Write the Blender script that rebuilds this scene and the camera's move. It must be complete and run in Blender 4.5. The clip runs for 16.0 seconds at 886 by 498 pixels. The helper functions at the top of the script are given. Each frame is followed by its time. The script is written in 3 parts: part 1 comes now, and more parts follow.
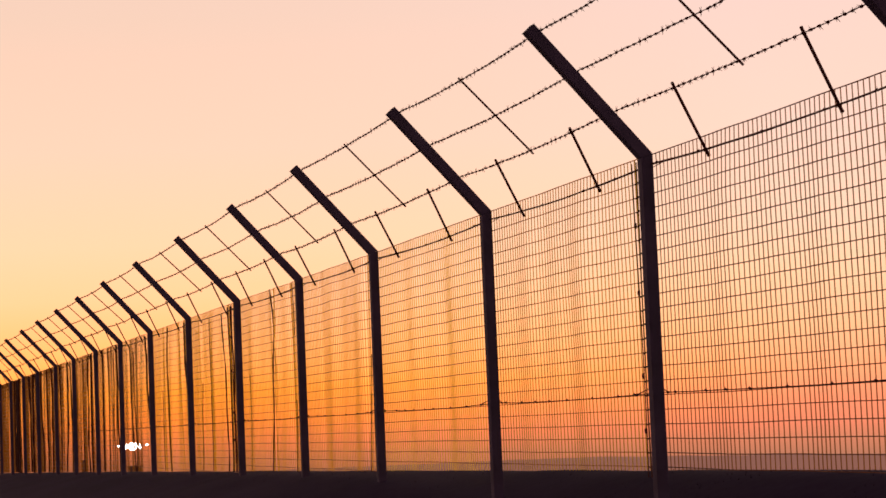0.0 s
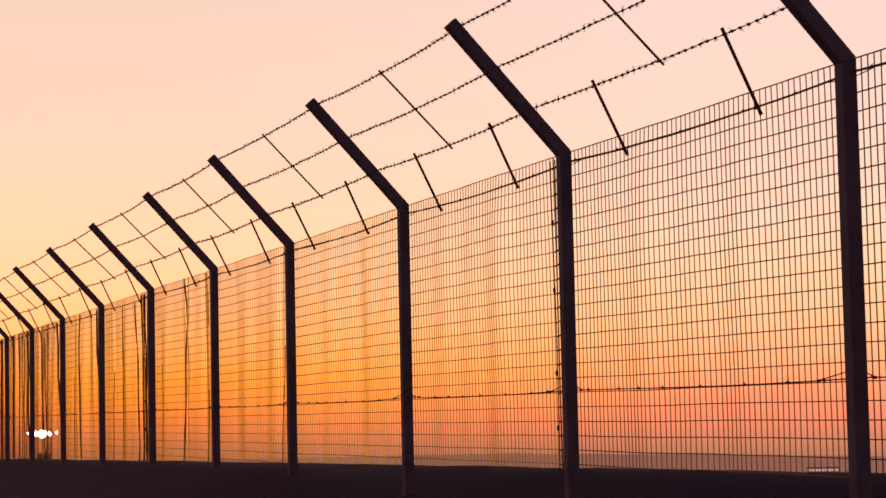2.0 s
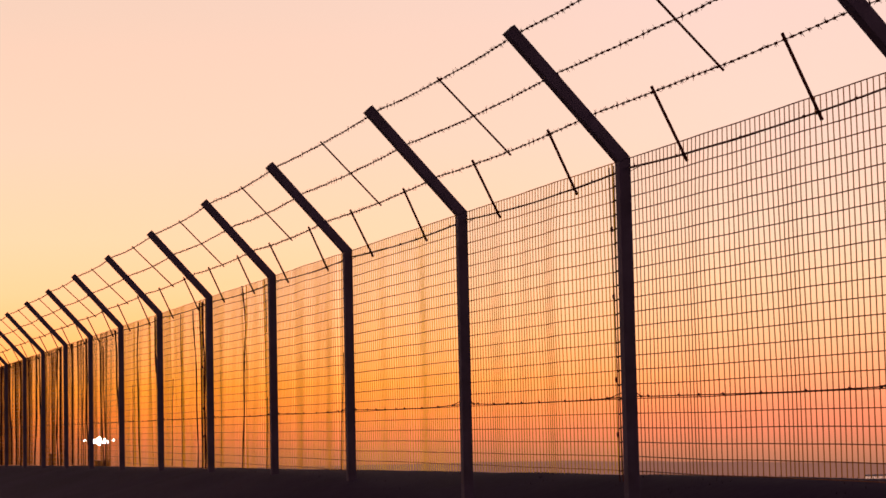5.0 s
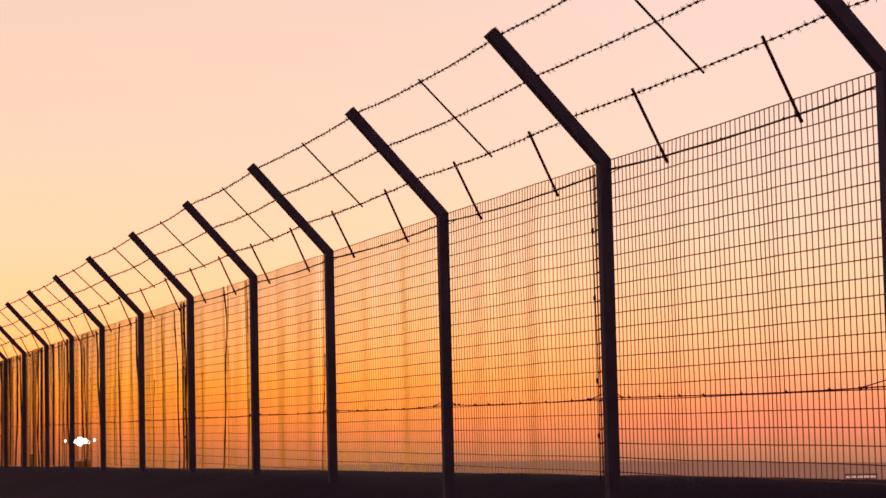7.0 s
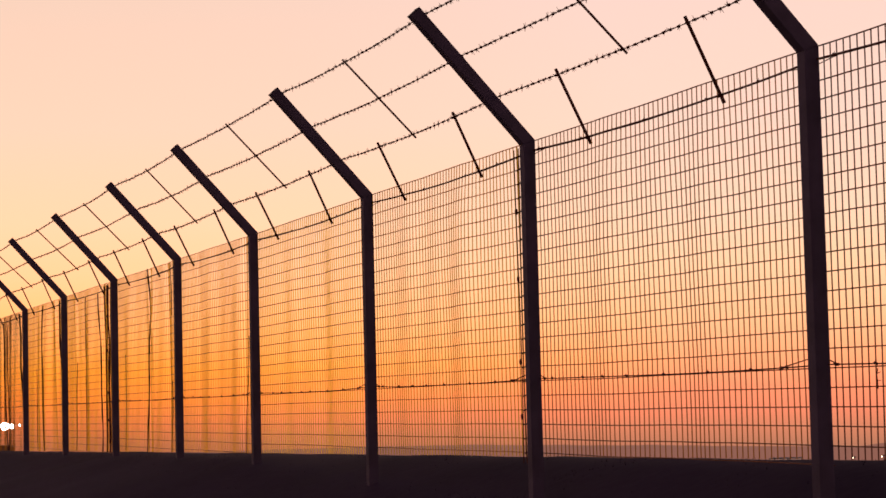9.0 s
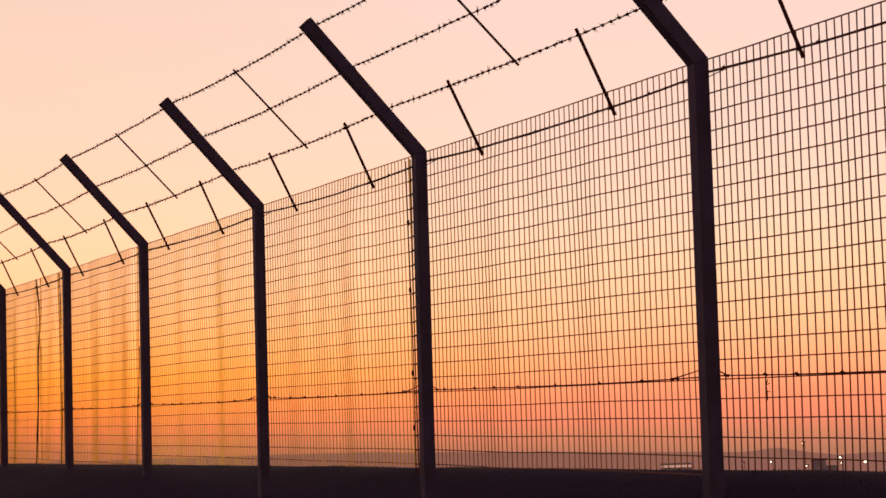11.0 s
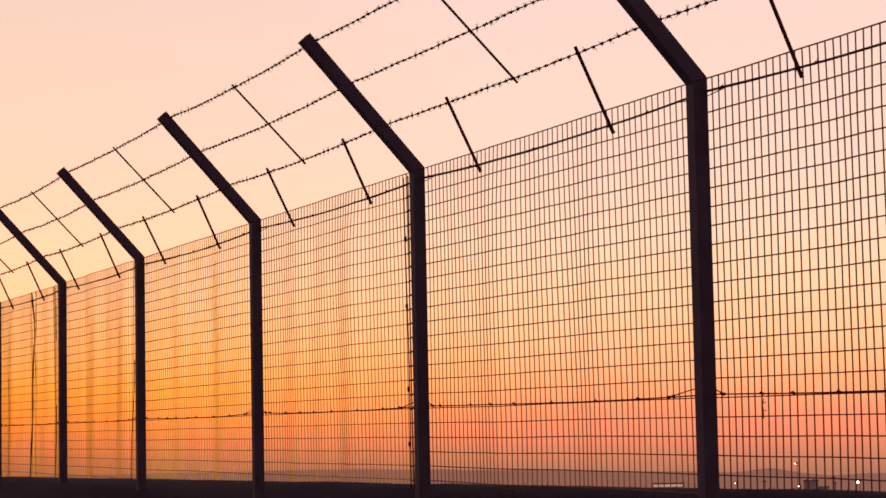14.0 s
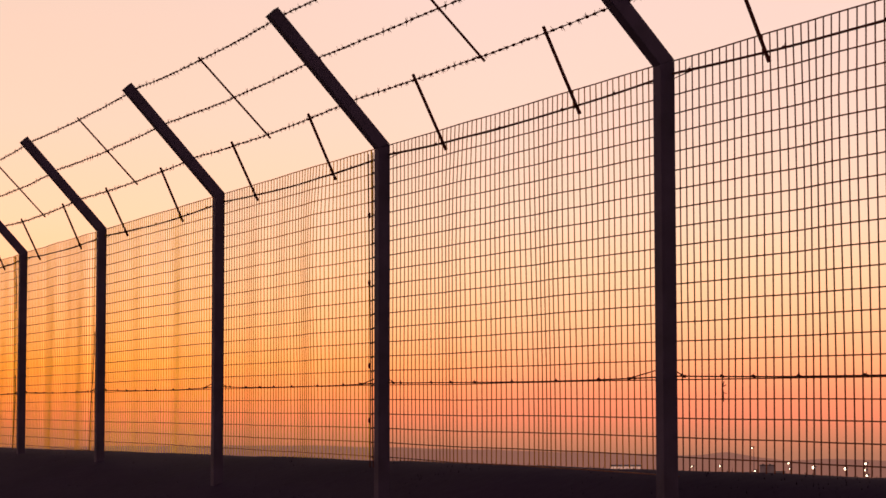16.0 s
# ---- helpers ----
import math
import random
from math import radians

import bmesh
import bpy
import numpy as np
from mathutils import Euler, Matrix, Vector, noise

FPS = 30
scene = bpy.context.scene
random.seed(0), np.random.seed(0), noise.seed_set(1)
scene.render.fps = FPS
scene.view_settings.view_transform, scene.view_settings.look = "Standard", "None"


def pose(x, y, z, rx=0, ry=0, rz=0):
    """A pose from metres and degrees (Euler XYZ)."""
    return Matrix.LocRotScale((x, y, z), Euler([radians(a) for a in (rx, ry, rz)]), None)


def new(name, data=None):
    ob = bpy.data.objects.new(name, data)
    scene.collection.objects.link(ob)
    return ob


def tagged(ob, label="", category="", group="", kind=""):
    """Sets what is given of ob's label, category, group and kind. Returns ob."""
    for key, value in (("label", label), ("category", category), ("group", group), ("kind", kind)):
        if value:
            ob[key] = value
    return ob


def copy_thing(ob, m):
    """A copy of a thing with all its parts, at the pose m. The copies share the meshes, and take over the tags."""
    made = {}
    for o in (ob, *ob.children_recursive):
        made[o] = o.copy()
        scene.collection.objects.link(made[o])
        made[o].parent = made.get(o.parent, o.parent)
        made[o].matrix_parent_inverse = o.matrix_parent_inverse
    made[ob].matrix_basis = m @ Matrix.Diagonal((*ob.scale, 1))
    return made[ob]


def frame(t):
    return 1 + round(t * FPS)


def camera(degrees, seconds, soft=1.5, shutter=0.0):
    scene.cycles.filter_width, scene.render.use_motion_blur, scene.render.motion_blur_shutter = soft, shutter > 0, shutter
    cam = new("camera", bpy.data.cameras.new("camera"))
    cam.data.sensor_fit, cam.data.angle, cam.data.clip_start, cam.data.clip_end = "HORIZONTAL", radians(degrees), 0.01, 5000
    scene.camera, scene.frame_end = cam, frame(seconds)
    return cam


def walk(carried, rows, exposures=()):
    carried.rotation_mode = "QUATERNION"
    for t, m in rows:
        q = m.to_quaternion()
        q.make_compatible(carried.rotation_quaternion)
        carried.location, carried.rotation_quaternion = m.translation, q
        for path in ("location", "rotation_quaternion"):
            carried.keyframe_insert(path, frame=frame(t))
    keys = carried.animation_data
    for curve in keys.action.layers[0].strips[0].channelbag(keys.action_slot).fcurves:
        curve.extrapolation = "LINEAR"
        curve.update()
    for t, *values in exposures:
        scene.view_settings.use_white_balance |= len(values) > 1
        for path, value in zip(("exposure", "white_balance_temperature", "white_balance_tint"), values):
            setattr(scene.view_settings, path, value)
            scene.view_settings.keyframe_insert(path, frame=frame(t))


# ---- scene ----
cam = camera(23.31, 16.0, soft=1.6)
# seconds, eye x y z, heading (left of +y), pitch, roll
ROWS = [
    (0, 10.375, -4.194, 0.329, 73.699, 4.640, -2.374),
    (0.5, 10.367, -4.194, 0.322, 72.957, 4.617, -1.826),
    (1, 10.354, -4.196, 0.322, 72.126, 4.501, -1.539),
    (1.5, 10.349, -4.188, 0.328, 71.668, 4.378, -1.339),
    (2, 10.349, -4.187, 0.327, 71.468, 4.421, -1.220),
    (2.5, 10.345, -4.190, 0.326, 71.568, 4.574, -1.219),
    (3, 10.362, -4.199, 0.328, 72.227, 4.735, -1.317),
    (3.5, 10.346, -4.204, 0.327, 72.869, 4.758, -1.382),
    (6, 10.357, -4.211, 0.323, 72.823, 4.547, -1.150),
    (6.5, 10.364, -4.212, 0.324, 72.617, 4.599, -1.143),
    (7, 10.374, -4.218, 0.331, 72.434, 4.630, -1.309),
    (7.5, 10.362, -4.219, 0.323, 72.330, 4.555, -1.193),
    (8, 10.364, -4.213, 0.322, 72.045, 4.435, -1.333),
    (8.5, 10.358, -4.200, 0.324, 71.427, 4.235, -1.467),
    (9, 10.350, -4.189, 0.313, 70.499, 4.174, -1.367),
    (9.5, 10.346, -4.189, 0.328, 69.367, 4.051, -1.519),
    (10, 10.343, -4.184, 0.335, 68.371, 3.947, -1.561),
    (12.5, 10.330, -4.182, 0.330, 67.314, 4.482, -1.674),
    (13, 10.332, -4.182, 0.333, 67.463, 4.627, -1.599),
    (13.5, 10.343, -4.197, 0.334, 67.464, 4.692, -1.411),
    (14, 10.347, -4.203, 0.328, 67.443, 4.755, -1.151),
    (14.5, 10.346, -4.215, 0.334, 67.297, 4.674, -0.856),
    (15, 10.342, -4.218, 0.327, 67.192, 4.505, -0.559),
    (15.5, 10.340, -4.218, 0.322, 66.865, 4.356, -0.272),
    (16, 10.341, -4.209, 0.323, 66.431, 4.173, -0.068),
]
walk(cam, [(t, pose(x, y, z, 90 + pitch, 0, yaw) @ pose(0, 0, 0, 0, 0, roll)) for t, x, y, z, yaw, pitch, roll in ROWS])

# ---- world: the sky just after sunset ----


def lin(r, g, b):
    return tuple(((c / 255 + 0.055) / 1.055) ** 2.4 if c > 10 else c / 255 / 12.92 for c in (r, g, b)) + (1.0,)


world = bpy.data.worlds.new("dusk_sky")
scene.world = world
world.use_nodes = True
wt = world.node_tree
wt.nodes.clear()
W_OUT = wt.nodes.new("ShaderNodeOutputWorld")
W_BG = wt.nodes.new("ShaderNodeBackground")
W_CO = wt.nodes.new("ShaderNodeTexCoord")
W_SEP = wt.nodes.new("ShaderNodeSeparateXYZ")
wt.links.new(W_CO.outputs["Generated"], W_SEP.inputs[0])


def wmap(src, a, b, c=0.0, d=1.0, smooth=False):
    n = wt.nodes.new("ShaderNodeMapRange")
    n.interpolation_type = "SMOOTHSTEP" if smooth else "LINEAR"
    n.clamp = True
    for i, v in enumerate((a, b, c, d)):
        n.inputs[1 + i].default_value = v
    wt.links.new(src, n.inputs[0])
    return n.outputs[0]


def wmix(fac, a, b):
    n = wt.nodes.new("ShaderNodeMix")
    n.data_type = "RGBA"
    wt.links.new(fac, n.inputs[0])
    for sock, v in ((n.inputs[6], a), (n.inputs[7], b)):
        if isinstance(v, tuple):
            sock.default_value = v
        else:
            wt.links.new(v, sock)
    return n.outputs[2]


# the glow by the sine of the elevation: yellow over the sunset itself, pinker beside it; the red is past white
LOW, HIGH = -0.04, 0.26
NEAR_SUN = [(-2.2, (160, 100, 84), 1.0), (-1.3, (182, 110, 84), 1.0), (-0.8, (212, 124, 84), 1.04), (-0.3, (243, 140, 82), 1.24), (0.3, (255, 164, 68), 1.56),
            (1.1, (255, 187, 66), 1.7), (2.2, (255, 206, 117), 1.68), (3.6, (255, 218, 157), 1.52), (5.0, (255, 221, 175), 1.36), (7.5, (254, 217, 188), 1.12),
            (11.0, (250, 211, 187), 1.0), (14.5, (245, 206, 190), 1.0)]
BESIDE = [(-2.2, (168, 112, 94), 1.0), (-1.3, (190, 124, 96), 1.0), (-0.8, (220, 136, 102), 1.05), (-0.3, (243, 145, 108), 1.14), (0.3, (254, 158, 114), 1.24),
          (1.1, (255, 182, 127), 1.34), (2.2, (255, 205, 150), 1.32), (3.6, (255, 219, 172), 1.28), (5.0, (255, 223, 189), 1.2), (7.5, (255, 221, 200), 1.1),
          (11.0, (253, 217, 204), 1.02), (14.5, (248, 212, 206), 1.0)]


def glow_ramp(rows):
    ramp = wt.nodes.new("ShaderNodeValToRGB")
    els = ramp.color_ramp.elements
    for i, (deg, rgb, red) in enumerate(rows):
        p = (math.sin(radians(deg)) - LOW) / (HIGH - LOW)
        e = els[i] if i < 2 else els.new(p)
        c = lin(*rgb)
        e.position, e.color = p, (c[0] * red, c[1], c[2], 1)
    wt.links.new(wmap(W_SEP.outputs[2], LOW, HIGH), ramp.inputs[0])
    return ramp.outputs[0]


W_TINT = wt.nodes.new("ShaderNodeVectorMath")
W_TINT.operation = "DOT_PRODUCT"
wt.links.new(W_CO.outputs["Generated"], W_TINT.inputs[0])
W_TINT.inputs[1].default_value = (-math.sin(radians(88)), math.cos(radians(88)), 0)
glowing = wmix(wmap(W_TINT.outputs["Value"], 0.99, 0.912), glow_ramp(NEAR_SUN), glow_ramp(BESIDE))
# towards the zenith and away from the sunset the sky is a dim violet blue
up = wmap(W_SEP.outputs[2], 0.21, 0.52, smooth=True)
west = wmix(up, glowing, (0.024, 0.017, 0.034, 1))
W_DOT = wt.nodes.new("ShaderNodeVectorMath")
W_DOT.operation = "DOT_PRODUCT"
wt.links.new(W_CO.outputs["Generated"], W_DOT.inputs[0])
W_DOT.inputs[1].default_value = (-math.sin(radians(73)), math.cos(radians(73)), 0)
side = wmap(W_DOT.outputs["Value"], 0.35, 0.915, smooth=True)
# opposite the sunset a paler rosy band stands over the horizon
east = wmix(up, (1.0, 0.58, 0.50, 1), (0.09, 0.052, 0.11, 1))
sky = wmix(side, east, west)
wt.links.new(sky, W_BG.inputs[0])
W_BG.inputs[1].default_value = 1.0
wt.links.new(W_BG.outputs[0], W_OUT.inputs[0])

# ---- materials ----


def material(name, base, rough=0.6, metal=0.0, scale=8.0, vary=0.3, fine=120.0, bump=0.2, second=None, spec=0.5):
    m = bpy.data.materials.new(name)
    m.use_nodes = True
    nt = m.node_tree
    b = nt.nodes["Principled BSDF"]
    co = nt.nodes.new("ShaderNodeTexCoord")
    n1 = nt.nodes.new("ShaderNodeTexNoise")
    n1.inputs["Scale"].default_value, n1.inputs["Detail"].default_value = scale, 4
    n2 = nt.nodes.new("ShaderNodeTexNoise")
    n2.inputs["Scale"].default_value, n2.inputs["Detail"].default_value = fine, 3
    for n in (n1, n2):
        nt.links.new(co.outputs["Object"], n.inputs["Vector"])
    mix = nt.nodes.new("ShaderNodeMix")
    mix.data_type = "RGBA"
    s = second or tuple(c * (1 - vary) for c in base)
    mix.inputs[6].default_value, mix.inputs[7].default_value = (*base, 1), (*s, 1)
    ramp = nt.nodes.new("ShaderNodeMapRange")
    ramp.inputs[1].default_value, ramp.inputs[2].default_value = 0.35, 0.65
    nt.links.new(n1.outputs[0], ramp.inputs[0])
    nt.links.new(ramp.outputs[0], mix.inputs[0])
    nt.links.new(mix.outputs[2], b.inputs["Base Color"])
    rr = nt.nodes.new("ShaderNodeMapRange")
    rr.inputs[3].default_value, rr.inputs[4].default_value = max(rough - 0.12, 0.05), min(rough + 0.12, 1)
    nt.links.new(n2.outputs[0], rr.inputs[0])
    nt.links.new(rr.outputs[0], b.inputs["Roughness"])
    b.inputs["Metallic"].default_value = metal
    b.inputs["Specular IOR Level"].default_value = spec
    bp = nt.nodes.new("ShaderNodeBump")
    bp.inputs["Strength"].default_value, bp.inputs["Distance"].default_value = bump, 0.004
    nt.links.new(n2.outputs[0], bp.inputs["Height"])
    nt.links.new(bp.outputs[0], b.inputs["Normal"])
    return m


def glow(name, color, strength):
    m = bpy.data.materials.new(name)
    m.use_nodes = True
    b = m.node_tree.nodes["Principled BSDF"]
    b.inputs["Base Color"].default_value = (*color, 1)
    b.inputs["Emission Color"].default_value = (*color, 1)
    b.inputs["Emission Strength"].default_value = strength
    return m


POST = material("painted_post_steel", (0.055, 0.040, 0.073), 0.75, 0.0, 6, 0.35, 160, 0.25, spec=0.3)
ARM_END = material("post_end_cap", (0.042, 0.040, 0.05), 0.6, 0.0, 20, 0.3, 200, 0.2, spec=0.3)
# sunset glow on one mesh wire, put into six wire colours by bay
GOLD = material("mesh_wire_sunset_gold", (0.96, 0.70, 0.02), 0.38, 1.0, 3, 0.4, 300, 0.2, second=(0.88, 0.60, 0.018), spec=0.3)
AMBER = material("mesh_wire_dim_sunset_gold", (0.66, 0.44, 0.02), 0.42, 1.0, 3, 0.4, 300, 0.2, second=(0.52, 0.33, 0.016), spec=0.2)
WIRE = material("mesh_wire_sunset_orange", (0.93, 0.55, 0.02), 0.38, 1.0, 3, 0.4, 300, 0.2, second=(0.80, 0.45, 0.018), spec=0.3)
CROSS = material("mesh_wire_backlit_dark", (0.120, 0.034, 0.012), 0.5, 1.0, 3, 0.4, 300, 0.2, second=(0.075, 0.022, 0.010), spec=0.1)
LEVEL = material("mesh_wire_dim_glow", (0.40, 0.18, 0.016), 0.45, 1.0, 3, 0.4, 300, 0.2, second=(0.28, 0.115, 0.012), spec=0.1)
BROWN = material("mesh_wire_backlit_brown", (0.36, 0.165, 0.018), 0.5, 1.0, 3, 0.4, 300, 0.2, second=(0.25, 0.11, 0.014), spec=0.1)
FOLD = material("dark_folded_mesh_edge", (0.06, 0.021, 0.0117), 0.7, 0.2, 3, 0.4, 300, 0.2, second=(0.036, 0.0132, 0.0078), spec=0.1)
BARB = material("rusty_barbed_wire", (0.09, 0.02356, 0.01452), 0.7, 0.3, 9, 0.4, 300, 0.3, second=(0.054, 0.01488, 0.01056), spec=0.1)
ROD = material("stay_rod_steel", (0.084, 0.02232, 0.01584), 0.65, 0.3, 7, 0.4, 250, 0.3, spec=0.1)
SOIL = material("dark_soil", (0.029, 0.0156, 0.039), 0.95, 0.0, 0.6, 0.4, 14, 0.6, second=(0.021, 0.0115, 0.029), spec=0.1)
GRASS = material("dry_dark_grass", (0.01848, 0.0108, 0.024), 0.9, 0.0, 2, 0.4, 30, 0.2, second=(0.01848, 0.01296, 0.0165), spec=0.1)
PLANE = material("aircraft_paint", (0.8, 0.8, 0.8), 0.35, 0.0, 0.3, 0.1, 4, 0.05)
DARKBOX = material("grey_cabinet_paint", (0.045, 0.045, 0.055), 0.6, 0.0, 3, 0.3, 60, 0.2)
CONCRETE = material("far_building_render", (0.40, 0.34, 0.33), 0.85, 0.0, 0.4, 0.3, 6, 0.2)
LAMP = glow("warm_flood_light", (1.0, 0.78, 0.5), 9.0)
LANDING = glow("landing_light_glare", (1.0, 0.93, 0.8), 40.0)

# the dusk haze before the hills is put into an emissive colour
HAZE = bpy.data.materials.new("hills_haze_glow")
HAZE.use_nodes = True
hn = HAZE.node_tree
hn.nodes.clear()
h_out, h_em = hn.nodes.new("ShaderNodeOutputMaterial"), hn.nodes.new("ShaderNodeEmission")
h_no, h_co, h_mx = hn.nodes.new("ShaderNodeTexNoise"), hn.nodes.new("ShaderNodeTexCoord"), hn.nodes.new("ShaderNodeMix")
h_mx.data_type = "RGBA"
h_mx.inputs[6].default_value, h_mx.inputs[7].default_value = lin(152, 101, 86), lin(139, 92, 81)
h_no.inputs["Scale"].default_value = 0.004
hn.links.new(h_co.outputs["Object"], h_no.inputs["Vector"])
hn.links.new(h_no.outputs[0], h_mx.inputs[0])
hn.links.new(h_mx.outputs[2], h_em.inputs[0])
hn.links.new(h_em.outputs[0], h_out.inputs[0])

# ---- mesh helpers ----


class Soup:
    """Vertices and faces that become one mesh."""

    def __init__(self):
        self.v, self.f = [], []

    def tube(self, pts, r, sides=4, close=True, turn=0.785):
        pts = [Vector(p) for p in pts]
        base = len(self.v)
        n = len(pts)
        for i, p in enumerate(pts):
            d = (pts[min(i + 1, n - 1)] - pts[max(i - 1, 0)]).normalized()
            ref = Vector((0, 0, 1)) if abs(d.z) < 0.8 else Vector((1, 0, 0))
            a = d.cross(ref).normalized()
            b = d.cross(a)
            rr = r[i] if isinstance(r, (list, tuple)) else r
            for k in range(sides):
                w = turn + 2 * math.pi * k / sides
                self.v.append(p + a * (rr * math.cos(w)) + b * (rr * math.sin(w)))
        for i in range(n - 1):
            for k in range(sides):
                q = (k + 1) % sides
                self.f.append((base + i * sides + k, base + i * sides + q, base + (i + 1) * sides + q, base + (i + 1) * sides + k))
        if close:
            self.f.append(tuple(base + k for k in reversed(range(sides))))
            self.f.append(tuple(base + (n - 1) * sides + k for k in range(sides)))
        return self

    def box(self, lo, hi):
        b = len(self.v)
        for z in (lo[2], hi[2]):
            for x, y in ((lo[0], lo[1]), (hi[0], lo[1]), (hi[0], hi[1]), (lo[0], hi[1])):
                self.v.append(Vector((x, y, z)))
        for q in ((3, 2, 1, 0), (4, 5, 6, 7), (0, 1, 5, 4), (1, 2, 6, 5), (2, 3, 7, 6), (3, 0, 4, 7)):
            self.f.append(tuple(b + i for i in q))
        return self

    def mesh(self, name, mat):
        me = bpy.data.meshes.new(name)
        me.from_pydata([tuple(p) for p in self.v], [], self.f)
        me.update()
        me.materials.append(mat)
        return me


def part(name, me, parent, label="", kind="", loc=None):
    ob = new(name, me)
    ob.parent = parent
    if loc is not None:
        ob.location = loc
    return tagged(ob, label, kind=kind)


def from_bm(name, bm, mat, bevel=0.0, smooth=False):
    if bevel:
        bmesh.ops.bevel(bm, geom=[e for e in bm.edges], offset=bevel, segments=2, affect="EDGES", profile=0.6)
    bmesh.ops.recalc_face_normals(bm, faces=bm.faces)
    me = bpy.data.meshes.new(name)
    bm.to_mesh(me)
    bm.free()
    me.materials.append(mat)
    if smooth:
        for p in me.polygons:
            p.use_smooth = True
    return me


def prism(profile, x0, x1):
    """A bmesh: a polygon in the yz plane, carried from x0 to x1."""
    bm = bmesh.new()
    a = [bm.verts.new((x0, y, z)) for y, z in profile]
    b = [bm.verts.new((x1, y, z)) for y, z in profile]
    n = len(profile)
    bm.faces.new(a)
    bm.faces.new(list(reversed(b)))
    for i in range(n):
        bm.faces.new((a[i], b[i], b[(i + 1) % n], a[(i + 1) % n]))
    return bm


# ---- the ground: a bank under the fence that falls away behind it ----


def crest(x):
    x = max(-70.0, min(x, 30.0))
    return 0.012 + 0.0098 * x - 0.00002 * x * x * (x < 0)


def height(x, y):
    c = crest(x)
    bumps = 0.012 * noise.noise((x * 0.9, y * 0.9, 3.1)) + 0.007 * noise.noise((x * 3.1, y * 3.1, 7.7))
    if y < 0.6:
        d = 0.6 - y
        cut = 0.26 * max(0.0, min(1.0, (x + 7) / 6))
        return c - cut * (1 - math.exp(-((d / 0.5) ** 2))) - 0.25 * max(0.0, min(d, 5.5) - 0.6) + bumps
    d = y - 0.6
    z = c - 0.07 * min(d * d / (d + 0.15), 236) - 0.0012 * max(0.0, d - 236)
    z -= min(0.035 * max(0.0, -60 - x), 165)
    return z + bumps * (1 if d < 60 else 30 * min(1.0, d / 2000))


def spread(stops):
    out = []
    for (a, step), (b, _) in zip(stops, stops[1:]):
        n = max(1, round((b - a) / step))
        out += [a + (b - a) * i / n for i in range(n)]
    return out + [stops[-1][0]]


gx = spread([(-4900, 350), (-1100, 90), (-200, 12), (-60, 1.0), (-14, 0.22), (7, 0.8), (30, 20), (130, 100), (430, 1)])
gy = spread([(-430, 100), (-130, 15), (-25, 1.5), (-6, 0.5), (-0.4, 0.16), (1.8, 0.6), (12, 4), (60, 30), (300, 120), (1400, 350), (4900, 1)])
gv = [(x, y, height(x, y)) for y in gy for x in gx]
nx = len(gx)
gf = [(j * nx + i, j * nx + i + 1, (j + 1) * nx + i + 1, (j + 1) * nx + i) for j in range(len(gy) - 1) for i in range(nx - 1)]
g_me = bpy.data.meshes.new("ground")
g_me.from_pydata(gv, [], gf)
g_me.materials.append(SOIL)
for p in g_me.polygons:
    p.use_smooth = True
tagged(new("ground", g_me), "dark bare earth bank in dusk shade falling to a plain", "ground", kind="structure")

# short grass on the crest of the bank
rnd = random.Random(11)
tuft = Soup()
for i in range(5200):
    x = -1.5 + 6.5 * rnd.random() if i < 2200 else -34 + 33 * rnd.random()
    y = rnd.uniform(-0.5, 1.1)
    if noise.noise((x * 1.3, y * 1.3, 1.0)) < -0.1:
        continue
    z, h = height(x, y) - 0.005, rnd.uniform(0.006, 0.02)
    a, lean = rnd.uniform(0, 6.28), rnd.uniform(0, 0.5) * h
    w = 0.003
    b = len(tuft.v)
    ca, sa = math.cos(a), math.sin(a)
    tuft.v += [(x - w * ca, y - w * sa, z), (x + w * ca, y + w * sa, z), (x + 0.5 * lean * sa, y - 0.5 * lean * ca, z + 0.6 * h), (x + lean * sa, y - lean * ca, z + h)]
    tuft.f += [(b, b + 1, b + 2), (b, b + 2, b + 3)]
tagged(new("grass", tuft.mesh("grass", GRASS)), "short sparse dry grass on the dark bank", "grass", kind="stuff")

# far hills, with the haze painted into their glow
hill = Soup()
R = 4300.0
prev = None
for i in range(321):
    az = radians(38 + 56 * i / 320)
    deg = math.degrees(az)
    top = -1.41 + 0.0257 * (min(deg, 70) - 56) + 0.10 * math.exp(-(((deg - 58.95) / 0.55) ** 2)) - 0.06 * math.exp(-(((deg - 57.3) / 0.6) ** 2))
    top += 0.02 * noise.noise((i * 0.21, 4.3, 0)) + 0.012 * noise.noise((i * 0.8, 1.3, 0))
    pts = []
    for dist, el in ((R, top), (R - 60, top - 0.35), (R - 160, -2.6)):
        pts.append((10.3 - dist * math.sin(az), -4.2 + dist * math.cos(az), 0.33 + dist * math.tan(radians(el))))
    b = len(hill.v)
    hill.v += pts
    if prev is not None:
        hill.f += [(prev, b, b + 1, prev + 1), (prev + 1, b + 1, b + 2, prev + 2)]
    prev = b
tagged(new("backdrop", hill.mesh("backdrop", HAZE)), "low far hills with the dusk haze in their glowing colour", "hills", kind="structure")

# ---- the fence ----
POSTS = [8.93, 5.95, 2.988, 0.003, -2.811, -5.769, -8.494, -11.503, -14.586, -17.635, -20.573, -23.45, -26.53, -29.5, -32.9, -36.0, -39.2]
while POSTS[-1] > -50:
    POSTS.append(POSTS[-1] - 3.02)
W = 0.064
TOP = 1.6875
PITCH, OFFS = 0.075, 0.0185
BEND = radians(42.5)
ARM = 0.915
OUT = Vector((0, math.cos(BEND), math.sin(BEND)))
